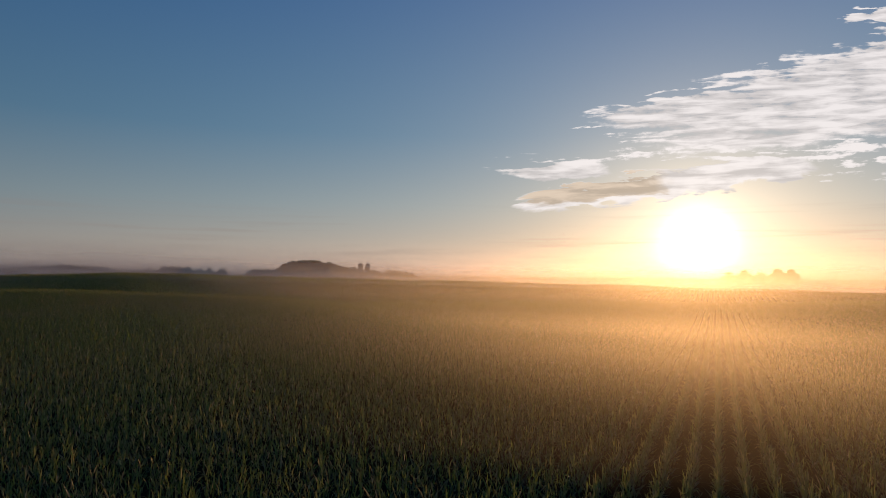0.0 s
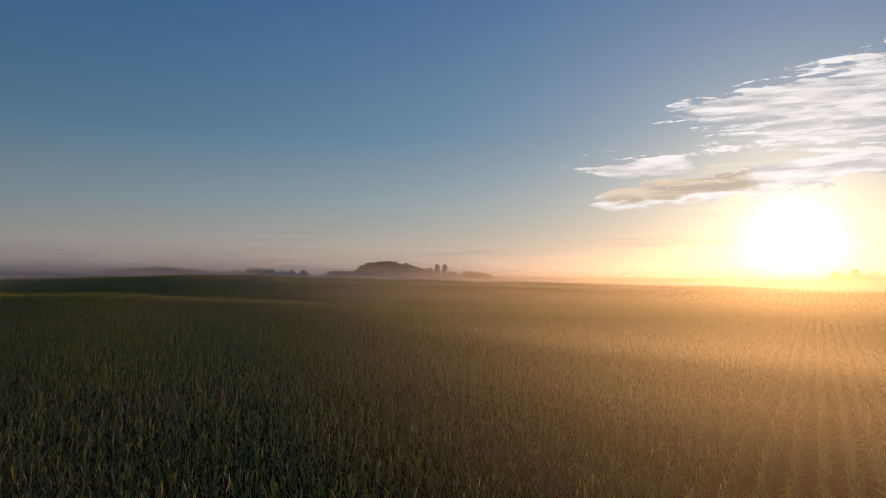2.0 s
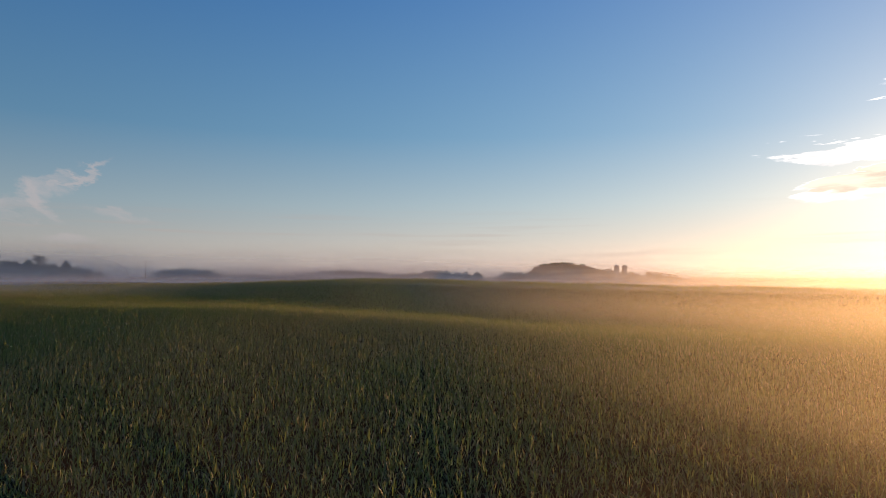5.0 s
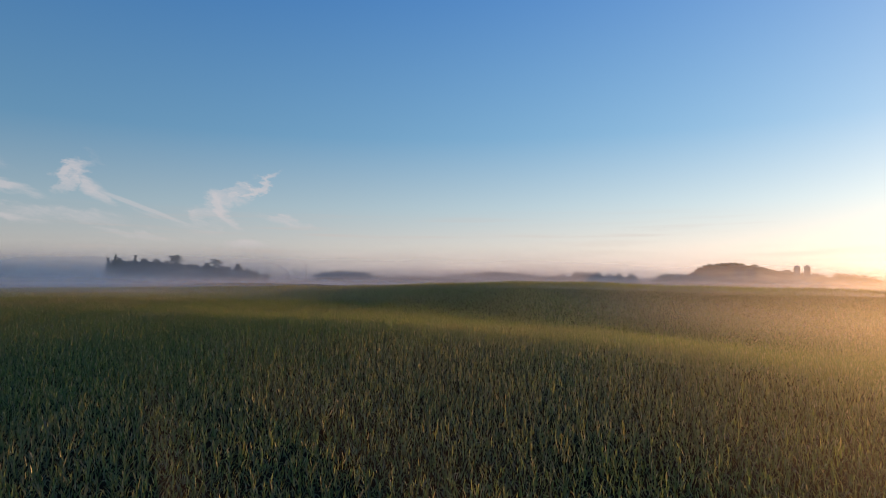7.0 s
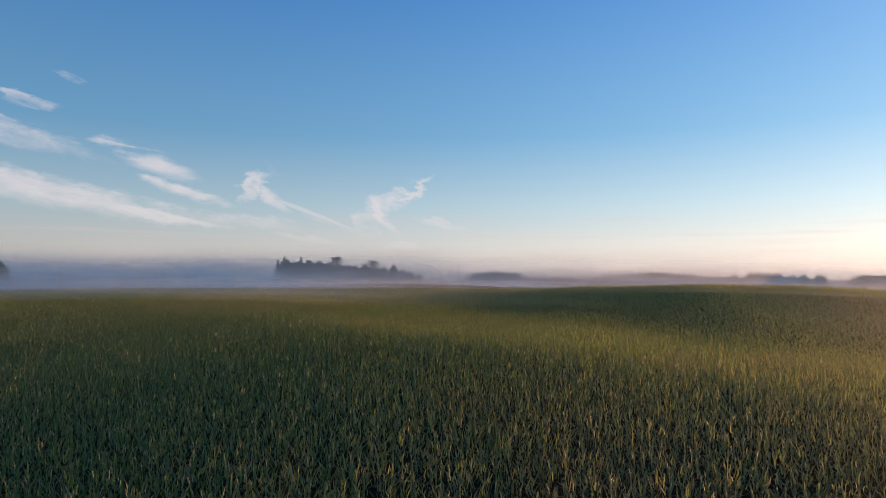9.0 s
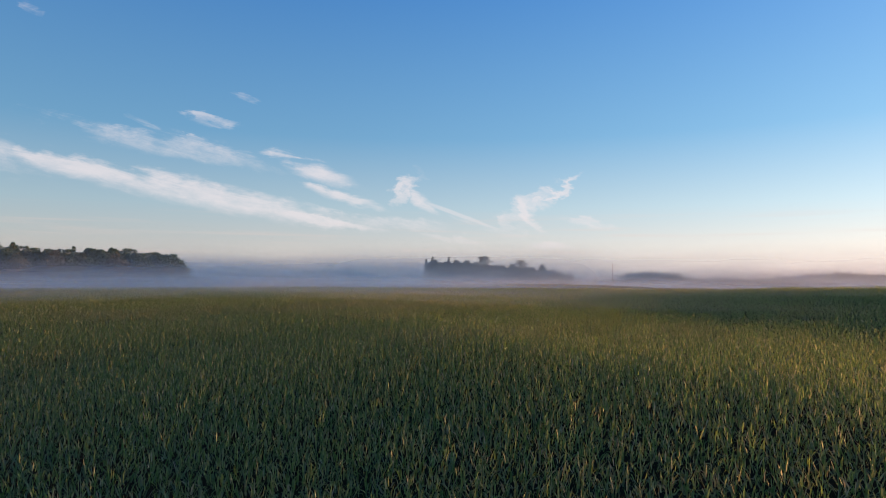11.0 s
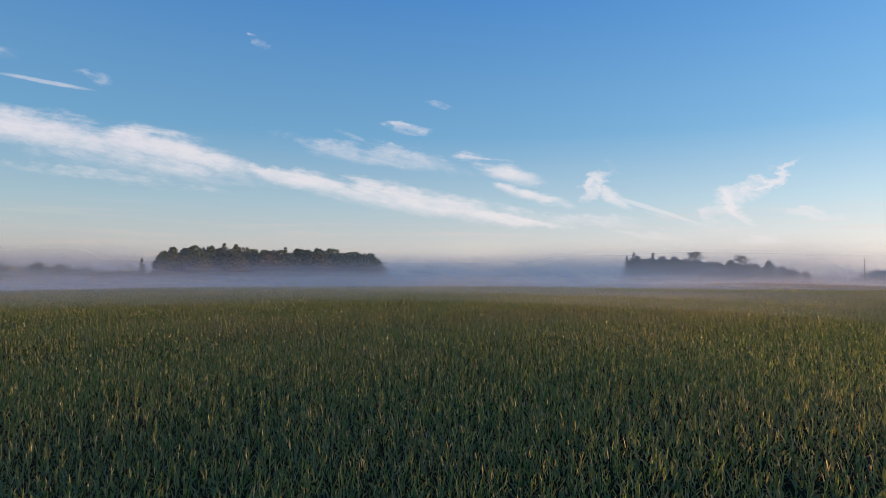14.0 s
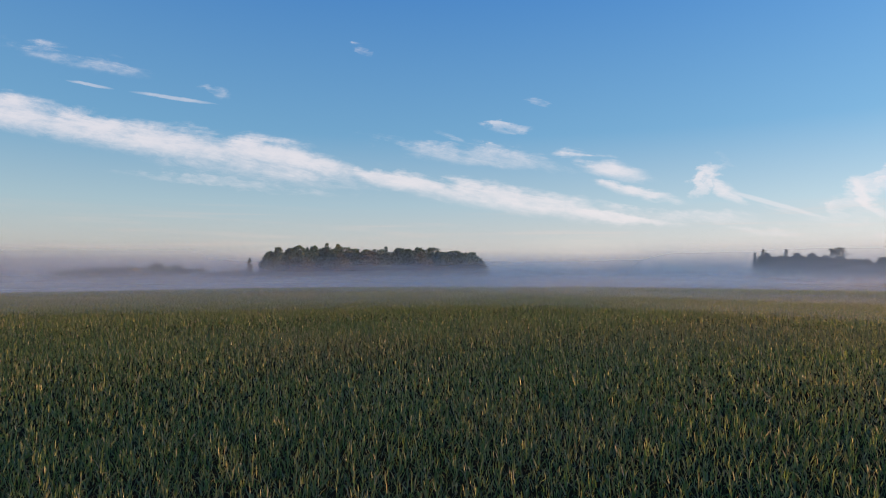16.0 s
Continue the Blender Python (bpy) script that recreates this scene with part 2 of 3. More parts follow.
BARK = plain("tree_bark", (0.13, 0.10, 0.075), 0.9, 3.0)
CONCRETE = plain("silo_concrete_staves", (0.45, 0.42, 0.39), 0.85, 1.2)
DOME = plain("weathered_metal_dome", (0.40, 0.39, 0.38), 0.65, 1.5, 0.01, 0.15)
POLE = plain("weathered_pole_wood", (0.16, 0.12, 0.09), 0.9, 2.5)
PORCELAIN = plain("insulator_porcelain", (0.5, 0.5, 0.5), 0.3)


def ground_material():
    m, out = material("soil_and_far_fields")
    p = position()
    x, y, z = split(p)
    clod = fbm(p, 2.2, 6, 0.7)
    soil = mixc(clod, (0.014, 0.013, 0.008), (0.036, 0.030, 0.018))
    field = fbm(combine(x * 0.6 + y * 0.3, y - x * 0.2, 0.0), 0.004, 2, 0.5)
    grass = mixc(fbm(p, 0.25, 5, 0.7), (0.055, 0.075, 0.03), (0.13, 0.12, 0.055))
    stubble = mixc(fbm(p, 0.4, 5, 0.7), (0.12, 0.095, 0.055), (0.2, 0.15, 0.085))
    far = mixc(step(field, 0.46, 0.54), grass, stubble)
    # beyond the planted edge the soil gives way to other fields
    rr = V.op("SQRT", (x + 30.0 * S) * (x + 30.0 * S) * 0.346 + (y - 50.0 * S) * (y - 50.0 * S))
    c = mixc(step(rr, 118.0 * S, 128.0 * S), soil, far)
    s = shader("ShaderNodeBsdfDiffuse", Color=c, Roughness=0.9, Normal=bump(clod, 0.6, 0.06))
    V.nt.links.new(s, out.inputs[0])
    return m


GROUND = ground_material()


def mist_material(name, seed, flow=0.006):
    """Drifting vapour: partly clear; what it catches of the light it scatters back or passes on."""
    m, out = material(name)
    thick, through_share, _ = split(uv())
    x, y, z = split(position())
    drift = fbm(combine(x * (flow / S), y * (flow / S), z * 0.035 + seed), 2.0, 4, 0.55, 0.4)
    a = vmin(thick * (0.45 + drift * 1.1), 0.97)
    lit = blend(through_share, shader("ShaderNodeBsdfDiffuse", Color=(0.95, 0.95, 0.95)), shader("ShaderNodeBsdfTranslucent", Color=(0.95, 0.95, 0.95)))
    V.nt.links.new(blend(a, shader("ShaderNodeBsdfTransparent", Color=(1.0, 1.0, 1.0)), lit), out.inputs[0])
    return m


def glare_haze_material():
    """Thin haze that mimics the sun's veiling glare: most of what it catches goes on forward, in a narrow and a wide
    cone.
    """
    m, out = material("glare_haze")
    thick, _, _ = split(uv())
    x, y, z = split(position())
    drift = fbm(combine(x * 0.012, y * 0.012, z * 0.05), 2.0, 3, 0.5, 0.3)
    a = thick * (0.6 + drift * 0.8)
    narrow = shader("ShaderNodeBsdfRefraction", Color=(0.98, 0.98, 0.98), Roughness=0.75, IOR=1.25)
    broad_cone = shader("ShaderNodeBsdfRefraction", Color=(0.98, 0.98, 0.98), Roughness=1.0, IOR=1.55)
    V.nt.links.new(blend(a, shader("ShaderNodeBsdfTransparent", Color=(1.0, 1.0, 1.0)), blend(0.9, narrow, broad_cone)), out.inputs[0])
    return m


# ---------------------------------------------------------------- the lie of the land
HILLS = [(1.97, -72.0, 150.6, 106.4, 68.7, -0.54),
         (0.87, -49.7, 102.4, 20.9, 79.2, 0.49),
         (-2.83, 14.6, 25.4, 120.4, 70.7, -0.44),
         (0.38, -47.2, 69.9, 36.0, 6.5, -0.07),
         (-1.36, -35.9, 97.6, 50.1, 18.3, -0.10),
         (-4.27, 44.1, 119.2, 37.3, 118.2, -1.60),
         (-1.09, -110.7, 128.2, 45.2, 34.8, 0.04),
         (-0.38, 59.9, 151.0, 58.0, 40.4, 0.00),
         (-1.41, -25.3, 129.0, 47.2, 39.0, -0.14)]
STAND = 2.3      # height of the maize


def land(x, y):
    """Height of the ground at arrays x, y; the tops of the maize follow it."""
    x, y = np.asarray(x, float) / S, np.asarray(y, float) / S
    z = 3.13 + 0.0049 * np.clip(x, -200, 200) + 0.0041 * np.clip(y, -200, 300)
    for a, cx, cy, su, sv, turn in HILLS:
        c, s = math.cos(turn), math.sin(turn)
        p, q = (x - cx) * c + (y - cy) * s, -(x - cx) * s + (y - cy) * c
        z = z + a * np.exp(-(p / su) ** 2 - (q / sv) ** 2)
    r = np.hypot((x + 30) / 1.7, y - 50)
    z = z - np.maximum(0, r - 100) ** 1.5 * 0.006
    t = np.clip((y - 150) / 500, 0, 1)
    floor_z = -1.5 - 7.0 * t * t * (3 - 2 * t) - 3.0 * np.clip((x - 50) / 400, 0, 1)
    floor_z = floor_z + 5.6 * np.exp(-((x + 330) / 150) ** 2 - ((y - 270) / 100) ** 2)
    low = np.logaddexp(0, (z - floor_z) / 1.2) * 1.2 + floor_z
    return (low + 2.3 + 0.12 * np.sin(x / 17 + 1) * np.sin(y / 13) * np.exp(-r / 300)) * S - STAND


def at_ground(x, y): return float(land(x, y))


def mesh_object(name, verts, faces, mat, uvs=None, smooth=False):
    """One mesh from arrays; faces is an (n, 3) or (n, 4) array."""
    verts, faces = np.asarray(verts, np.float32), np.asarray(faces, np.int32)
    me = bpy.data.meshes.new(name)
    n, k = faces.shape
    me.vertices.add(len(verts))
    me.vertices.foreach_set("co", verts.ravel())
    me.loops.add(n * k)
    me.loops.foreach_set("vertex_index", faces.ravel())
    me.polygons.add(n)
    me.polygons.foreach_set("loop_start", np.arange(0, n * k, k, dtype=np.int32))
    me.polygons.foreach_set("loop_total", np.full(n, k, np.int32))
    if smooth:
        me.polygons.foreach_set("use_smooth", np.ones(n, bool))
    if uvs is not None:
        layer = me.uv_layers.new(name="UVMap")
        layer.data.foreach_set("uv", np.asarray(uvs, np.float32)[faces.ravel()].ravel())
    me.update(calc_edges=True)
    me.materials.append(mat)
    return new(name, me)


def sheet_of(nx, ny):
    i, j = np.meshgrid(np.arange(nx - 1), np.arange(ny - 1), indexing="ij")
    a = (i * ny + j).ravel()
    return np.stack([a, a + ny, a + ny + 1, a + 1], 1)


s = np.linspace(-1, 1, 261)
axis = np.sinh(s * 5.2) / np.sinh(5.2) * 4900
gx, gy = np.meshgrid(axis - 30, axis + 70, indexing="ij")
ground = mesh_object("ground", np.stack([gx.ravel(), gy.ravel(), land(gx, gy).ravel()], 1), sheet_of(261, 261), GROUND, smooth=True)
tagged(ground, "dark tilled soil under the maize, with misty fields beyond", "ground", kind="structure")

# ---------------------------------------------------------------- maize
TRACK = [(S * a, S * b) for a, b in ((0, 0), (-3, 18), (-10, 35), (-24, 49), (-43, 57), (-67, 59))]


def track_distance(x, y):
    best = np.full(x.shape, 1e9)
    for (ax, ay), (bx, by) in zip(TRACK, TRACK[1:]):
        vx, vy = bx - ax, by - ay
        t = np.clip(((x - ax) * vx + (y - ay) * vy) / (vx * vx + vy * vy), 0, 1)
        best = np.minimum(best, np.hypot(x - ax - t * vx, y - ay - t * vy))
    return best


rng = np.random.default_rng(11)


def stand(row_gap, plant_gap, lo, hi):
    """Places of plants in drilled rows between two distances from the middle of the field."""
    ca, sa = math.cos(radians(25)), math.sin(radians(25))
    rows, steps = np.arange(-330 * S, 330 * S, row_gap), np.arange(-330 * S, 330 * S, plant_gap)
    q, p = np.meshgrid(rows, steps, indexing="ij")
    q, p = q.ravel(), p.ravel()
    p = p + rng.uniform(-0.45, 0.45, p.shape) * plant_gap
    q = q + rng.normal(0, 0.05, q.shape) * max(1, row_gap / 0.76)
    x, y = -30 * S + p * sa + q * ca, 60 * S + p * ca - q * sa
    d = track_distance(x, y)
    edge = np.interp(x / S, [-330, -60, -30, -11, 0, 12, 90], [-150, 38, 28, 4, 0, 2, 92]) * S
    r = np.hypot((x / S + 30) / 1.7, y / S - 50)
    keep = (d >= lo) & (d < hi) & (y > edge) & (r < 122 + 2 * np.sin(x / 9))
    return x[keep], y[keep], d[keep]


def blades(x, y, count, segments, size, wide_by, low, high, rise, droop, stray):
    """Curved leaf blades for every plant, as arrays of places and of the run along the blade."""
    n = len(x)
    m = n * count
    vigour = np.repeat(0.10 * np.sin(x / 5.1 + y / 7.3) + rng.normal(0, 0.15, n), count)
    order = np.tile(np.linspace(0, 1, count), n)
    turn = np.repeat(rng.uniform(0, math.pi, n), count) + np.tile(np.arange(count) * math.pi, n) + rng.normal(0, 0.7, m)
    base = STAND - low + (low - high) * order + vigour
    length = size * rng.uniform(0.55, 1.1, m) * (1.0 - 0.2 * order)
    lift = np.radians(rng.normal(rise, 10, m) + 8 * order)
    bend = np.radians(rng.gamma(1.5, droop / 1.5, m))
    half = rng.uniform(0.7, 1.25, m) * wide_by
    t = np.linspace(0, 1, segments + 1)
    ang = lift[:, None] - bend[:, None] * t[None, :] ** 1.5
    du, dw = np.cos(ang) * length[:, None] / segments, np.sin(ang) * length[:, None] / segments
    u = np.concatenate([np.zeros((m, 1)), np.cumsum(du[:, 1:], 1)], 1)
    w = np.concatenate([np.zeros((m, 1)), np.cumsum(dw[:, 1:], 1)], 1)
    wide = half[:, None] * np.interp(t, [0, 0.35, 0.75, 1], [0.75, 1.0, 0.62, 0.0])[None, :]
    c, s_ = np.cos(turn)[:, None], np.sin(turn)[:, None]
    twist = rng.normal(0, 0.5, (m, 1)) * t[None, :]
    wx, wy, wz = -s_ * np.cos(twist) * wide, c * np.cos(twist) * wide, np.sin(twist) * wide
    out = np.abs(rng.normal(0, stray, m))[:, None]
    px, py = np.repeat(x, count)[:, None] + c * (u + out), np.repeat(y, count)[:, None] + s_ * (u + out)
    pz = (np.repeat(land(x, y), count) + base)[:, None] + w
    left = np.stack([px + wx, py + wy, pz + wz], 2)
    right = np.stack([px - wx, py - wy, pz - wz], 2)
    per = 2 * segments + 1
    co = np.empty((m, per, 3), np.float32)
    co[:, 0:2 * segments:2], co[:, 1:2 * segments:2], co[:, -1] = left[:, :-1], right[:, :-1], left[:, -1]
    uvs = np.empty((m, per, 2), np.float32)
    uvs[:, :, 0] = 0.5
    uvs[:, 0:2 * segments:2, 1] = uvs[:, 1:2 * segments:2, 1] = t[:-1]
    uvs[:, -1, 1] = 1
    tri = []
    for k in range(segments - 1):
        a = 2 * k
        tri += [(a, a + 1, a + 3), (a, a + 3, a + 2)]
    tri.append((2 * segments - 2, 2 * segments - 1, 2 * segments))
    faces = (np.arange(m)[:, None, None] * per + np.array(tri)[None]).reshape(-1, 3)
    return co.reshape(-1, 3), faces, uvs.reshape(-1, 2)


def maize(name, x, y, *layers):
    """A stand of plants in one mesh: upright top leaves over broader arching ones."""
    some = [blades(x, y, *layer) for layer in layers]
    start = np.cumsum([0] + [len(co) for co, _, _ in some])
    return mesh_object(name, np.concatenate([co for co, _, _ in some]), np.concatenate([f + k for (_, f, _), k in zip(some, start)]),
                       CORN, np.concatenate([t for _, _, t in some]), smooth=True)


# layer: leaves, bends, length, half width, lowest and highest root below the top, rise, droop, stray from the stalk
x, y, d = stand(0.76, 0.22, 0, 26)
near_corn = maize("maize_crop", x, y, (9, 2, 0.38, 0.0165, 0.78, 0.14, 78, 34, 0.05), (4, 2, 0.52, 0.03, 1.05, 0.6, 62, 50, 0.06))
x, y, d = stand(0.76, 0.24, 26, 62)
mid_corn = maize("maize_crop", x, y, (6, 2, 0.38, 0.021, 0.76, 0.14, 78, 32, 0.07), (2, 1, 0.6, 0.07, 1.05, 0.62, 45, 10, 0.09))
x, y, d = stand(0.76, 0.44, 62, 150)
back_corn = maize("maize_crop", x, y, (6, 1, 0.42, 0.036, 0.74, 0.16, 76, 10, 0.16), (2, 1, 0.65, 0.13, 1.0, 0.7, 35, 10, 0.08))
x, y, d = stand(1.52, 0.7, 150, 330 * S)
far_corn = maize("maize_crop", x, y, (8, 1, 0.6, 0.09, 0.8, 0.3, 68, 10, 0.35))
for ob in (near_corn, mid_corn, back_corn, far_corn):
    tagged(ob, "ripening green maize with yellowing leaf tips in rows", "maize", kind="stuff")


# ---------------------------------------------------------------- trees
def part(name, bm, mat, parent, label=""):
    me = bpy.data.meshes.new(name)
    bm.to_mesh(me)
    bm.free()
    me.materials.append(mat)
    ob = new(name, me)
    ob.parent = parent
    return tagged(ob, label)


def empty(name, x, y, z=None, turn=0.0):
    ob = new(name)
    ob.matrix_basis = pose(x, y, at_ground(x, y) if z is None else z, 0, 0, turn)
    return ob


def tube(bm, a, b, ra, rb, sides=6):
    a, b = Vector(a), Vector(b)
    q = (b - a).to_track_quat("Z", "Y")
    rings = []
    for p, r in ((a, ra), (b, rb)):
        rings.append([bm.verts.new(p + q @ Vector((r * math.cos(2 * math.pi * i / sides), r * math.sin(2 * math.pi * i / sides), 0))) for i in range(sides)])
    for i in range(sides):
        bm.faces.new((rings[0][i], rings[0][(i + 1) % sides], rings[1][(i + 1) % sides], rings[1][i]))
    bm.faces.new(rings[1])
    bm.faces.new(rings[0][::-1])


def leaf_cloud(blobs, count, size, r, flat=1.0):
    """Many small leaf sprays scattered in and on lobes (x, y, z, radius, height)."""
    weight = np.array([b[3] ** 2 for b in blobs])
    weight = weight + 0.12 * weight.max()
    pick = r.choice(len(blobs), count, p=weight / weight.sum())
    b = np.array(blobs)[pick]
    d = r.normal(size=(count, 3))
    d /= np.linalg.norm(d, axis=1, keepdims=True)
    d[:, 2] = np.where(d[:, 2] < -0.5, -d[:, 2], d[:, 2])
    rad = r.uniform(0.45, 1.08, (count, 1)) ** 0.6
    c = b[:, :3] + d * rad * np.stack([b[:, 3], b[:, 3], b[:, 4]], 1)
    sz = size * r.uniform(0.5, 1.3, (count, 1))
    e1 = r.normal(size=(count, 3)) * (1, 1, flat)
    e1 /= np.linalg.norm(e1, axis=1, keepdims=True)
    e2 = np.cross(e1, r.normal(size=(count, 3)))
    e2 /= np.linalg.norm(e2, axis=1, keepdims=True)
    co = np.stack([c - e1 * sz, c + e2 * sz * 0.55, c + e1 * sz, c - e2 * sz * 0.5], 1)
    uvs = np.tile([[0.5, 0.0], [1, 0.5], [0.5, 0.5], [0, 0.5]], (count, 1))
    return co.reshape(-1, 3), np.arange(count * 4).reshape(-1, 4), uvs


def broadleaf(name, height, width, seed, mat, label, dense=5200, leaf=0.031):
    r = np.random.default_rng(seed)
    tree = new(name)
    bm = bmesh.new()
    tube(bm, (0, 0, -0.4), (0.1, 0, height * 0.45), height * 0.022, height * 0.013, 8)
    blobs = []
    for i in range(13):
        a, f = i * 2.4 + r.uniform(-0.4, 0.4), r.uniform(0.25, 1)
        tip = (math.cos(a) * width * 0.40 * f, math.sin(a) * width * 0.40 * f, height * (0.42 + 0.42 * (1 - f * 0.55) * r.uniform(0.75, 1.1)))
        tube(bm, (0.05, 0, height * r.uniform(0.22, 0.45)), tip, height * 0.008, height * 0.003, 5)
        blobs.append((*tip, width * r.uniform(0.13, 0.22), height * r.uniform(0.09, 0.15)))
    blobs.append((0, 0, height * 0.86, width * 0.2, height * 0.13))
    for i in range(11):
        a = r.uniform(0, 6.28)
        f = r.uniform(0.2, 0.44)
        blobs.append((math.cos(a) * width * f, math.sin(a) * width * f, height * r.uniform(0.1, 0.5), width * 0.2, height * 0.15))
    part("trunk", bm, BARK, tree, "grey-brown trunk with forking limbs")
    blobs.append((0, 0, height * 0.5, width * 0.3, height * 0.3))
    co, fa, uvs = leaf_cloud(blobs, dense, height * leaf, r)
    crown = mesh_object("crown", co, fa, mat, uvs)
    crown.parent = tree
    return tagged(tree, label, "tree")


def spruce(name, height, width, seed, label, dense=2600):
    r = np.random.default_rng(seed)
    tree = new(name)
    bm = bmesh.new()
    tube(bm, (0, 0, -0.4), (0, 0, height * 0.97), height * 0.016, height * 0.002, 7)
    blobs = []
    z = height * 0.10
    while z < height * 0.97:
        reach = width * 0.5 * (1 - z / height) ** 0.8 + 0.35
        for k in range(6):
            a = r.uniform(0, 6.28)
            f = r.uniform(0.75, 1.05)
            tip = (math.cos(a) * reach * f, math.sin(a) * reach * f, z - reach * 0.22)
            tube(bm, (0, 0, z), tip, 0.05, 0.02, 4)
            blobs.append((tip[0] * 0.62, tip[1] * 0.62, z - reach * 0.1, reach * 0.42, height * 0.035))
        z += height * 0.062
    part("trunk", bm, BARK, tree)
    co, fa, uvs = leaf_cloud(blobs, dense, height * 0.026, r, 0.4)
    crown = mesh_object("crown", co, fa, NEEDLES, uvs)
    crown.parent = tree
    return tagged(tree, label, "tree")


def pine(name, height, width, seed, label, dense=2800):
    r = np.random.default_rng(seed)
    tree = new(name)
    bm = bmesh.new()
    tube(bm, (0, 0, -0.4), (0.2, 0, height * 0.93), height * 0.02, height * 0.005, 8)
    blobs = []
    for i in range(24):
        f = i / 23
        z = height * (0.16 + 0.79 * f)
        a, reach = i * 2.4, width * 0.5 * (0.55 + 0.6 * math.sin(1.1 + f * 1.9)) * r.uniform(0.6, 1.1)
        tip = (math.cos(a) * reach, math.sin(a) * reach, z + height * 0.03)
        tube(bm, (0.1, 0, z - height * 0.02), tip, 0.09, 0.03, 5)
        blobs.append((tip[0] * 0.9, tip[1] * 0.9, tip[2], width * 0.16, height * 0.045))
        blobs.append((tip[0] * 0.4, tip[1] * 0.4, z + height * 0.02, width * 0.17, height * 0.055))
    part("trunk", bm, BARK, tree)
    co, fa, uvs = leaf_cloud(blobs, dense, height * 0.024, r, 0.4)
    crown = mesh_object("crown", co, fa, NEEDLES, uvs)
    crown.parent = tree
    return tagged(tree, label, "tree")


broad = "dark green broadleaf tree with a rounded crown in mist"
KINDS = {
    "round": broadleaf("broadleaf_tree", 18, 13, 1, FOLIAGE, broad),
    "tall": broadleaf("broadleaf_tree", 20, 10, 2, FOLIAGE, "tall dark broadleaf tree standing in the mist"),
    "low": broadleaf("broadleaf_tree", 13, 12, 3, FOLIAGE, "low spreading broadleaf tree at the edge of the wood"),
    "gold": broadleaf("broadleaf_tree", 15, 10, 4, AUTUMN, "broadleaf tree with yellow-brown turning leaves"),
    "spruce": spruce("spruce_tree", 18, 7, 5, "slender dark spruce with a pointed top"),
    "pine": pine("pine_tree", 21, 14, 6, "tall pine with spreading flat tiers of needles"),
    "bush": broadleaf("shrub", 6, 7, 7, FOLIAGE, "dark shrub at the foot of the trees", 700),
}
KINDS["farm_round"] = broadleaf("broadleaf_tree", 18, 15, 21, FOLIAGE, "hazy broadleaf tree of the farm grove against the dawn", 4600, 0.04)
KINDS["farm_low"] = broadleaf("broadleaf_tree", 13, 13, 22, FOLIAGE, "low hazy broadleaf tree beside the farm", 3800, 0.042)
HEIGHT = {"farm_round": 18, "farm_low": 13, "round": 18, "tall": 20, "low": 13, "gold": 15, "spruce": 18, "pine": 21, "bush": 6}
used = set()


def plant_tree(kind, x, y, top, turn, group):
    """Sets a tree with its foot on the ground and its top at the height given."""
    x, y, top = x * S, y * S, top * S
    g = at_ground(x, y)
    k = (top - g) / HEIGHT[kind]
    m = pose(x, y, g, 0, 0, turn)
    ob = KINDS[kind]
    if kind in used:
        ob = copy_thing(ob, m)
    used.add(kind)
    ob.matrix_basis = m @ Matrix.Diagonal((k, k, k, 1))
    return tagged(ob, group=group)


# far wood to the west: a long stand of conifers and broadleaves
W1 = "trees of the long western wood"
for n, (kind, x, y, top) in enumerate([
        ("spruce", -368, -52, 11.5), ("spruce", -369, -47, 12), ("spruce", -370, -42, 15.5), ("spruce", -376, -38, 14), ("tall", -373, -33, 19.5),
        ("tall", -374, -29, 21.5), ("round", -379, -24, 21), ("round", -376, -19, 22.2), ("tall", -379, -12, 22.4), ("gold", -370, -14, 16),
        ("spruce", -382, -6, 23.4), ("round", -378, -2, 20), ("spruce", -381, 0, 23), ("spruce", -383, 5, 21.5), ("gold", -372, 3, 18), ("tall", -382, 9, 20.5),
        ("round", -384, 14, 20.5), ("gold", -377, 17, 19.5), ("round", -385, 22, 20.6), ("low", -376, 24, 15), ("round", -386, 31, 21.4)]):
    plant_tree(kind, x, y, top, n * 77, W1)
for n, (kind, x, y, top) in enumerate([
        ("tall", -384, 36, 21), ("tall", -387, 41, 22), ("gold", -378, 43, 19), ("round", -386, 47, 19.5), ("spruce", -386, 54, 19), ("spruce", -388, 51, 18),
        ("round", -387, 61, 20), ("round", -384, 64, 18.6), ("round", -387, 69, 19.2), ("tall", -389, 73, 16.5), ("gold", -379, 66, 13), ("low", -381, 74, 11),
        ("low", -376, -36, 12), ("bush", -368, -28, 5), ("bush", -372, 8, 6), ("bush", -376, 34, 6), ("low", -384, 77, 8), ("round", -392, 10, 19), ("round", -394, 40, 19),
        ("tall", -390, -15, 20)]):
    plant_tree(kind, x, y, top, n * 53 + 20, W1)
for n in range(34):
    y = -27 + n * 3.0
    top = np.interp(y, [-36, -26, -8, 2, 12, 32, 45, 62, 74], [14, 18.6, 20.4, 19.8, 18.7, 19.5, 19.1, 17.7, 14]) + 1.2 * math.sin(n * 2.3)
    plant_tree(("pine", "spruce", "tall", "spruce", "pine", "spruce", "round")[n % 7], -383 - (n * 5) % 9, y, top + 1.5 * (n % 2), n * 97, W1)
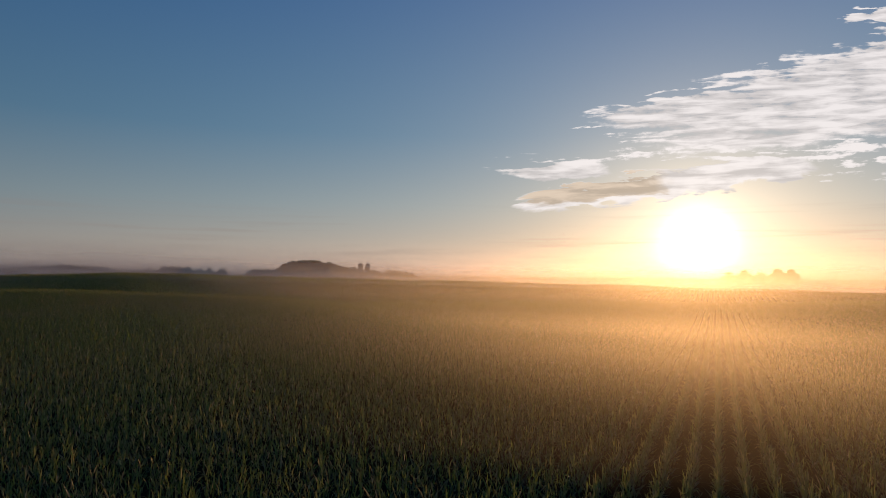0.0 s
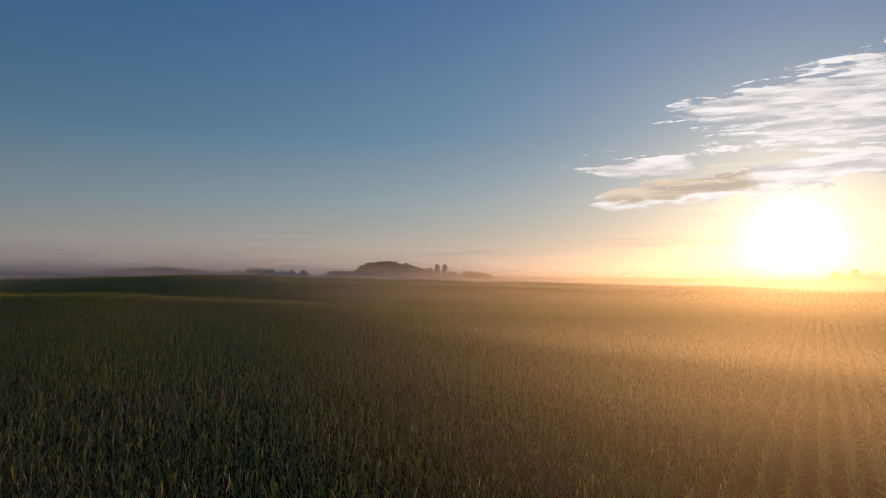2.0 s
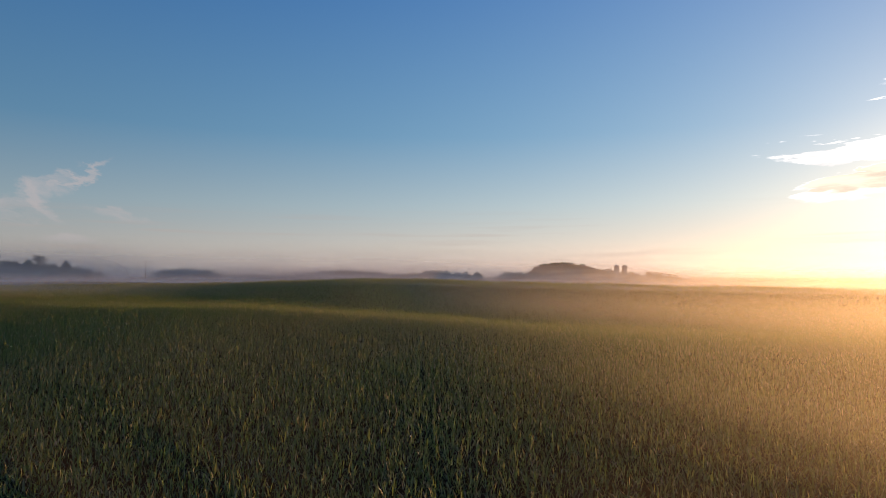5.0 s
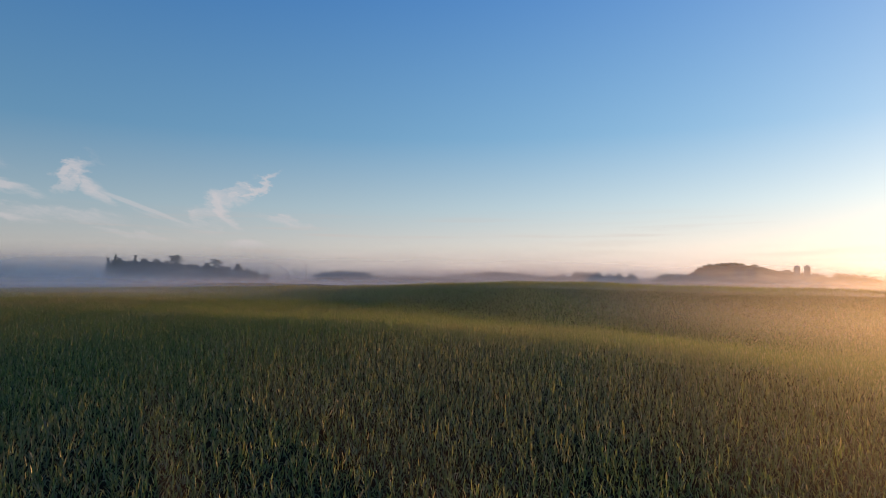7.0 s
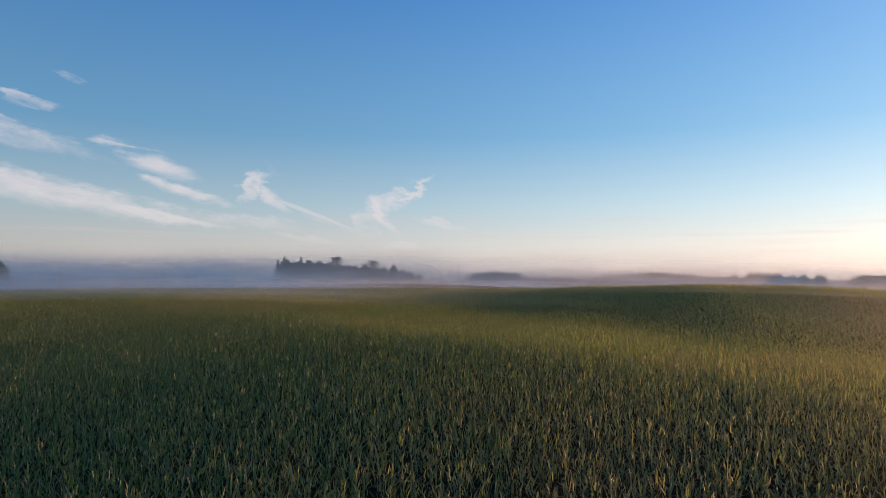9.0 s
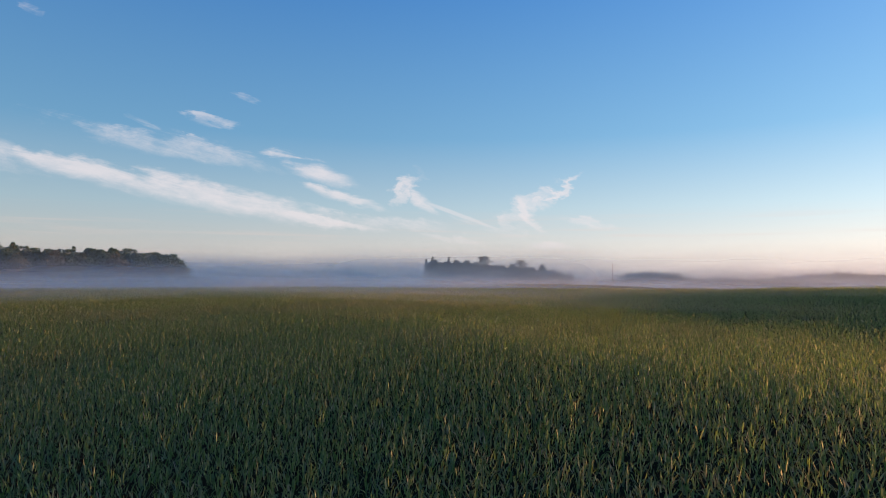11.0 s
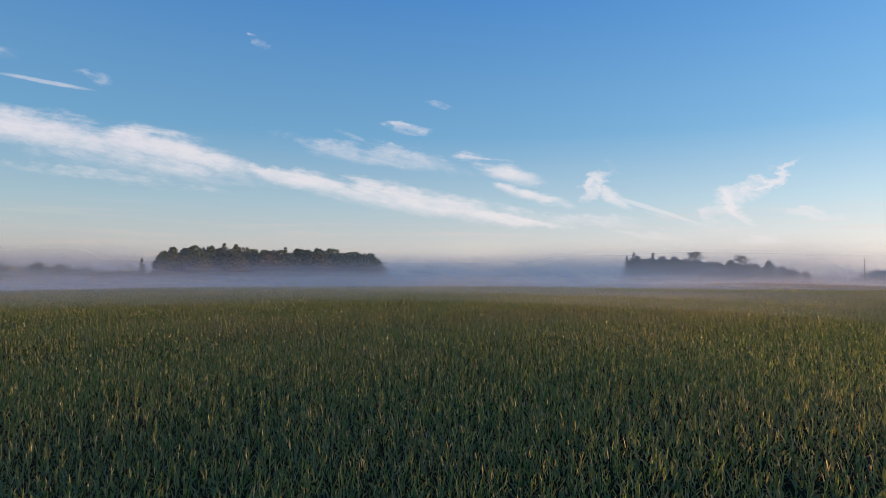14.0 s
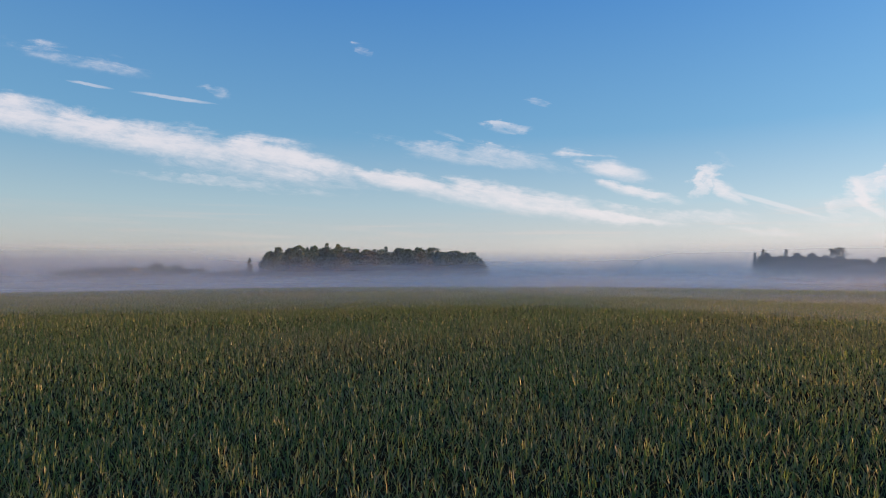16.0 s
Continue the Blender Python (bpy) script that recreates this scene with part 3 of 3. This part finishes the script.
# the wood beside it, half lost in the mist
W2 = "trees of the misty middle wood"
for n, (kind, x, y, top) in enumerate([
        ("spruce", -389, 217, 18.5), ("spruce", -388, 221, 20.5), ("tall", -390, 224, 19), ("spruce", -385, 231, 20.3), ("round", -384, 236, 18.5),
        ("round", -381, 242, 18.3), ("low", -378, 247, 16), ("pine", -380, 254, 20.6), ("tall", -374, 259, 15.5), ("low", -368, 262, 14), ("round", -366, 267, 16),
        ("pine", -362, 271, 18.2), ("low", -359, 277, 14), ("tall", -356, 283, 15.8), ("low", -352, 288, 12.5), ("low", -349, 292, 11), ("low", -346, 297, 9.5),
        ("bush", -343, 302, 6), ("round", -395, 230, 17), ("round", -392, 242, 17), ("low", -384, 262, 13), ("bush", -340, 306, 4)]):
    plant_tree(kind, x, y, top, n * 61 + 10, W2)
for n in range(20):
    k = n / 19
    x, y = -393 + 44 * k, 222 + 70 * k
    plant_tree(("tall", "round", "pine", "low", "round")[n % 5], x - (n * 3) % 6, y, np.interp(k, [0, 0.4, 0.6, 1], [17.6, 16.4, 14.6, 10.5]) + 0.5 * math.sin(n * 1.9), n * 83, W2)
# farm grove to the north
W3 = "trees of the farm grove"
for n, (kind, x, y, top) in enumerate([
        ("farm_low", -188, 742, 12), ("farm_round", -182, 746, 17), ("farm_round", -176, 750, 19.5), ("farm_round", -171, 744, 20.5), ("farm_round", -165, 750, 21), ("farm_round", -159, 746, 21.6),
        ("farm_round", -153, 751, 22), ("farm_round", -147, 745, 21.8), ("farm_round", -142, 750, 21), ("farm_low", -136, 746, 18), ("farm_low", -131, 750, 15.5),
        ("farm_round", -128, 746, 19.8), ("farm_low", -123, 748, 17.5), ("farm_low", -117, 746, 15.8), ("farm_low", -111, 744, 14), ("farm_low", -105, 743, 13), ("farm_low", -99, 745, 14.2),
        ("farm_low", -93, 750, 12), ("farm_low", -85, 752, 11), ("farm_low", -74, 742, 10.5), ("farm_low", -68, 744, 9), ("farm_low", -56, 750, 10.5), ("farm_low", -49, 751, 10),
        ("farm_low", -42, 752, 9.4), ("farm_low", -35, 753, 8.6), ("farm_low", -28, 754, 7)]):
    plant_tree(kind, x, y, top, n * 47, W3)
for n in range(2, 14):
    plant_tree(("farm_round", "farm_low")[n % 2], -180 + 4.4 * n, 756 + (n * 7) % 5, np.interp(n, [0, 3, 8, 11, 13], [15.5, 19, 20, 17, 14]) + 0.5 * math.sin(n * 2), n * 59, W3)
# single trees on the northern skyline
W4 = "scattered trees on the skyline"
for n, (kind, x, y, top) in enumerate([
        ("farm_low", -404, 872, 11.5), ("farm_low", -386, 880, 14), ("farm_low", -377, 884, 14.2), ("farm_low", -368, 888, 14), ("farm_low", -358, 892, 13.6), ("farm_low", -342, 898, 11),
        ("farm_low", -330, 902, 11.5), ("farm_low", -314, 908, 11), ("farm_low", 310, 640, 11), ("farm_round", 322, 632, 13), ("farm_low", 335, 624, 11), ("farm_round", 349, 617, 14.5), ("farm_round", 359, 611, 14),
        ("low", -378, -92, 13.5), ("low", -382, -84, 12.5)]):
    plant_tree(kind, x, y, top, n * 71, W4)


# ---------------------------------------------------------------- distant belts of trees
def tree_belt(name, ends, top, deep, count, seed, label):
    r = np.random.default_rng(seed)
    (ax, ay), (bx, by) = [(S * a, S * b) for a, b in ends]
    top, deep = top * S, deep * S
    t = r.uniform(0, 1, 150)
    bl = []
    for k in t:
        x, y = ax + (bx - ax) * k + r.normal(0, deep), ay + (by - ay) * k + r.normal(0, deep)
        g = at_ground(x, y)
        h = (top - g) * r.uniform(0.72, 1.0) * (0.45 + 0.55 * math.sin(math.pi * (0.08 + 0.84 * k)) ** 0.5)
        bl.append((x, y, g + h * 0.5, h * 0.55, h * 0.5))
    co, fa, uvs = leaf_cloud(bl, count * 2, 1.9 * S, r)
    return tagged(mesh_object(name, co, fa, FOLIAGE, uvs), label, "trees", kind="stuff")


tree_belt("distant_wood", ((-552, 788), (-438, 856)), 15, 7, 3000, 1, "long low wood on the misty horizon")
tree_belt("distant_hedge", ((-445, 852), (-385, 880)), 9.5, 4, 700, 8, "faint hedge line in the mist")
tree_belt("distant_wood", ((-748, 706), (-686, 769)), 17, 6, 2000, 2, "low dark wood rising out of the mist")
tree_belt("distant_hedge", ((-282, 920), (-238, 932)), 11.5, 4, 900, 3, "faint hedge line in the mist")
tree_belt("distant_hedge", ((-690, 770), (-560, 800)), 9, 5, 1100, 4, "faint hedge line in the mist")
tree_belt("hedge", ((-368, -64), (-373, -33)), 9.5, 2.0, 900, 6, "dark thicket at the foot of the slender spruces")
tree_belt("distant_hedge", ((-360, -135), (-380, -60)), 12.0, 4, 1400, 5, "dark hedge running out from the wood")


# ---------------------------------------------------------------- silos and poles
def silo(x, y, top, radius):
    g = at_ground(x, y)
    ob = empty("silo", x, y)
    h = top - g
    bm = bmesh.new()
    tube(bm, (0, 0, -0.5), (0, 0, h - radius), radius, radius, 28)
    body = part("body", bm, CONCRETE, ob, "grey concrete stave wall")
    for k in range(12):
        bm = bmesh.new()
        z = 1.0 + k * (h - radius - 1.5) / 12
        tube(bm, (0, 0, z), (0, 0, z + 0.12), radius + 0.05, radius + 0.05, 28)
        part("hoop", bm, DOME, body, "steel hoop" if k == 0 else "")
    bm = bmesh.new()
    bmesh.ops.create_uvsphere(bm, u_segments=28, v_segments=12, radius=radius * 1.03)
    bmesh.ops.delete(bm, geom=[v for v in bm.verts if v.co.z < -0.05], context="VERTS")
    bmesh.ops.translate(bm, verts=bm.verts, vec=(0, 0, h - radius * 1.03))
    part("dome", bm, DOME, ob, "rounded metal dome")
    bm = bmesh.new()
    tube(bm, (0, -radius - 0.35, 0), (0, -radius - 0.35, h - radius), 0.45, 0.45, 10)
    part("chute", bm, DOME, ob, "vertical metal chute")
    return tagged(ob, "tall grey farm silo with a domed metal top", "silo", group="pair of farm silos")


silo(-89.3 * S, 739.6 * S, 18.3 * S, 2.9 * S)
silo(-80.6 * S, 740.5 * S, 18.3 * S, 2.9 * S)


def utility_pole(x, y, h, turn):
    ob = empty("utility_pole", x, y, None, turn)
    bm = bmesh.new()
    tube(bm, (0, 0, -0.5), (0, 0, h), 0.26, 0.19, 10)
    part("pole", bm, POLE, ob)
    bm = bmesh.new()
    tube(bm, (-1.1, 0.16, h - 0.5), (1.1, 0.16, h - 0.5), 0.07, 0.07, 6)
    arm = part("cross_arm", bm, POLE, ob)
    for k in (-0.95, 0, 0.95):
        bm = bmesh.new()
        tube(bm, (k, 0.16, h - 0.43), (k, 0.16, h - 0.18), 0.06, 0.04, 8)
        part("insulator", bm, PORCELAIN, arm)
    return tagged(ob, "thin weathered wooden utility pole with a cross-arm", "pole", group="utility poles")


utility_pole(-335 * S, 322 * S, 14.5 * S, 40)
utility_pole(-480 * S, 620 * S, 11.0 * S, 40)


# ---------------------------------------------------------------- mist lying in the hollows
def smooth(v, lo, hi):
    t = np.clip((np.asarray(v, float) - lo) / (hi - lo), 0, 1)
    return t * t * (3 - 2 * t)


MIST = "pale ground mist lying over the fields at dawn"


def veil(x, y, base, top, thick, mat, label=MIST, glow=1.0):
    """An upright drift of vapour along a line of points; thick gives its density along the line."""
    k = 9
    v = np.linspace(0, 1, k)
    n = len(x)
    tx, ty = np.gradient(x), np.gradient(y)
    behind = (ty * SUN_DIR.x - tx * SUN_DIR.y) / np.hypot(tx, ty) * np.sign(ty * (x + 40 * S) - tx * (y - 20 * S))
    passed = np.asarray(glow, float) * smooth(behind, -0.04, 0.1) + 0.95 * smooth(-behind, 0, 0.06)
    top = np.broadcast_to(np.asarray(top, float), (n,))
    co = np.stack([np.repeat(x, k), np.repeat(y, k), (base[:, None] + (top - base)[:, None] * v[None]).ravel()], 1)
    rise = smooth(v, 0, 0.35) * (1 - smooth(v, 0.3, 1.0)) if label != MIST else (1 - smooth(v, 0.1, 1.0)) * (1 - 0.4 * v)
    t = np.broadcast_to(np.asarray(thick, float), (n,))[:, None] * rise[None]
    ob = mesh_object("mist", co, sheet_of(n, k), mat, np.stack([t.ravel(), np.repeat(np.broadcast_to(np.asarray(passed, float), (n,)), k)], 1), smooth=True)
    return tagged(ob, label, "mist", kind="stuff")


BANK = mist_material("mist_bank", 9.0)
GLARE_HAZE = glare_haze_material()
# haze sheets added over the maize for the sun's veiling glare, standing across the way of the light
sa, ca = math.sin(SUN_AZ), math.cos(SUN_AZ)
GLARE_LABEL = "thin haze sheet over the maize tops, added for the sun's glare"
for n in range(10):
    along = 12 + 3.1 * n
    q = np.linspace(-24 - along, 110, 80)
    bow = 0.9 * np.sin(q / 23 + n) + 0.5 * np.sin(q / 9 + 2 * n)
    x, y = ((along + bow) * sa + q * ca) * S, ((along + bow) * ca - q * sa) * S
    g = land(x, y) + STAND - 0.5
    veil(x, y, g, g + 4.2, 0.03 * smooth(q, -22 - along, 34 - along) * (1 - smooth(q, 80, 110)), GLARE_HAZE, GLARE_LABEL)
for n, along in enumerate((43.5, 51, 60, 71, 85)):
    q = np.linspace(-45 - along, 160, 100)
    bow = 0.9 * np.sin(q / 23 + n) + 0.5 * np.sin(q / 9 + 2 * n)
    x, y = ((along + bow) * sa + q * ca) * S, ((along + bow) * ca - q * sa) * S
    g = land(x, y) + STAND - 0.5
    veil(x, y, g, g + 7.6 + 0.5 * n, 0.03 * smooth(q, -22 - along, 22 - along) * (1 - smooth(q, 120, 160)), GLARE_HAZE, GLARE_LABEL)
# the same sheets over the low country beyond, added for a warm glow round the sun
for n, along in enumerate((215, 330, 450, 560)):
    q = np.linspace(-420, 420, 120)
    x, y = ((along + 6 * np.sin(q / 60 + n)) * sa + q * ca) * S, ((along + 6 * np.sin(q / 60 + n)) * ca - q * sa) * S
    g = land(x, y) - 0.5
    veil(x, y, g, (16.0 + 0.04 * along) * S, 0.04 * smooth(q, -420, -120) * (1 - smooth(q, 120, 420)), GLARE_HAZE)


def ring(radius, a0, a1, n=110):
    a = np.linspace(a0, a1, n)
    r = radius * (1 + 0.05 * np.sin(np.radians(a) * 3 + radius) + 0.025 * np.sin(np.radians(a) * 8 + radius))
    ends = smooth(a, a0, a0 + 20) * (1 - smooth(a, a1 - 20, a1))
    return (-30 - np.sin(np.radians(a)) * r * 1.25) * S, (55 + np.cos(np.radians(a)) * r) * S, a, ends


# mist over the far maize in the west, then banks filling the low ground all round
for radius, lift, dense in ((72, 2.2, 0.13), (86, 2.5, 0.17), (102, 2.9, 0.21), (118, 3.4, 0.25), (134, 4.0, 0.28), (150, 4.6, 0.3)):
    x, y, a, ends = ring(radius, -20, 150)
    ends = ends * smooth(a, 18, 70)
    g = land(x, y) + STAND - 0.5
    veil(x, y, g, g + lift * S, dense * ends, BANK, "thin breath of mist over the far maize", 0.3)
for radius, north, west, dn, dw in ((175, 5.5, 12.0, 0.35, 0.45), (225, 6.0, 17.0, 0.4, 0.45), (320, 8.0, 10.0, 0.45, 0.0), (460, 12.0, 34.0, 0.5, 0.6), (580, 28.0, 40.0, 0.42, 0.6),
                                    (1150, 24.0, 58.0, 0.45, 0.75), (1900, 48.0, 90.0, 0.5, 0.9)):
    x, y, a, ends = ring(radius, -75, 155)
    k = smooth(a, 48, 66)
    if radius == 580:
        north = 11.0 + 27.0 * smooth(a, -4, 4) + 6.0 * smooth(a, 12, 22)
    top = north + (west - north) * k + (18.0 * smooth(-a, 12, 24) if radius == 460 else 0)
    thick = dn + (dw - dn) * k + ((0.22 * smooth(a, -4, 4) + 0.2 * smooth(a, 12, 22)) * (1 - k) if radius == 580 else 0)
    veil(x, y, land(x, y) - 0.5, top * S, thick * ends, BANK, glow=0.2 + 0.3 * smooth(-a, -5, 15) - (0.16 if radius < 1000 else 0.02) * smooth(a, 10, 45))
# the drift in front of the middle wood
a = np.linspace(41, 76, 60)
x, y = S * (-30 - np.sin(np.radians(a)) * 372), S * (55 + np.cos(np.radians(a)) * 300)
veil(x, y, land(x, y) - 0.5, 30 * S, 0.74 * smooth(a, 41, 48.5) * (1 - smooth(a, 67, 76)), BANK, glow=0.1)
a = np.linspace(74, 142, 70)
x, y = S * (-30 - np.sin(np.radians(a)) * 318), S * (45 + np.cos(np.radians(a)) * 260)
veil(x, y, land(x, y) - 0.5, 32 * S, (0.34 + 0.3 * smooth(a, 103, 114)) * smooth(a, 74, 84) * (1 - smooth(a, 126, 142)), BANK)
# the low thick layer at the foot of the western wood
a = np.linspace(72, 150, 80)
x, y = S * (-30 - np.sin(np.radians(a)) * 305), S * (45 + np.cos(np.radians(a)) * 250)
veil(x, y, land(x, y) - 0.5, 15 * S, 0.82 * smooth(a, 72, 82) * (1 - smooth(a, 106, 118)), BANK)
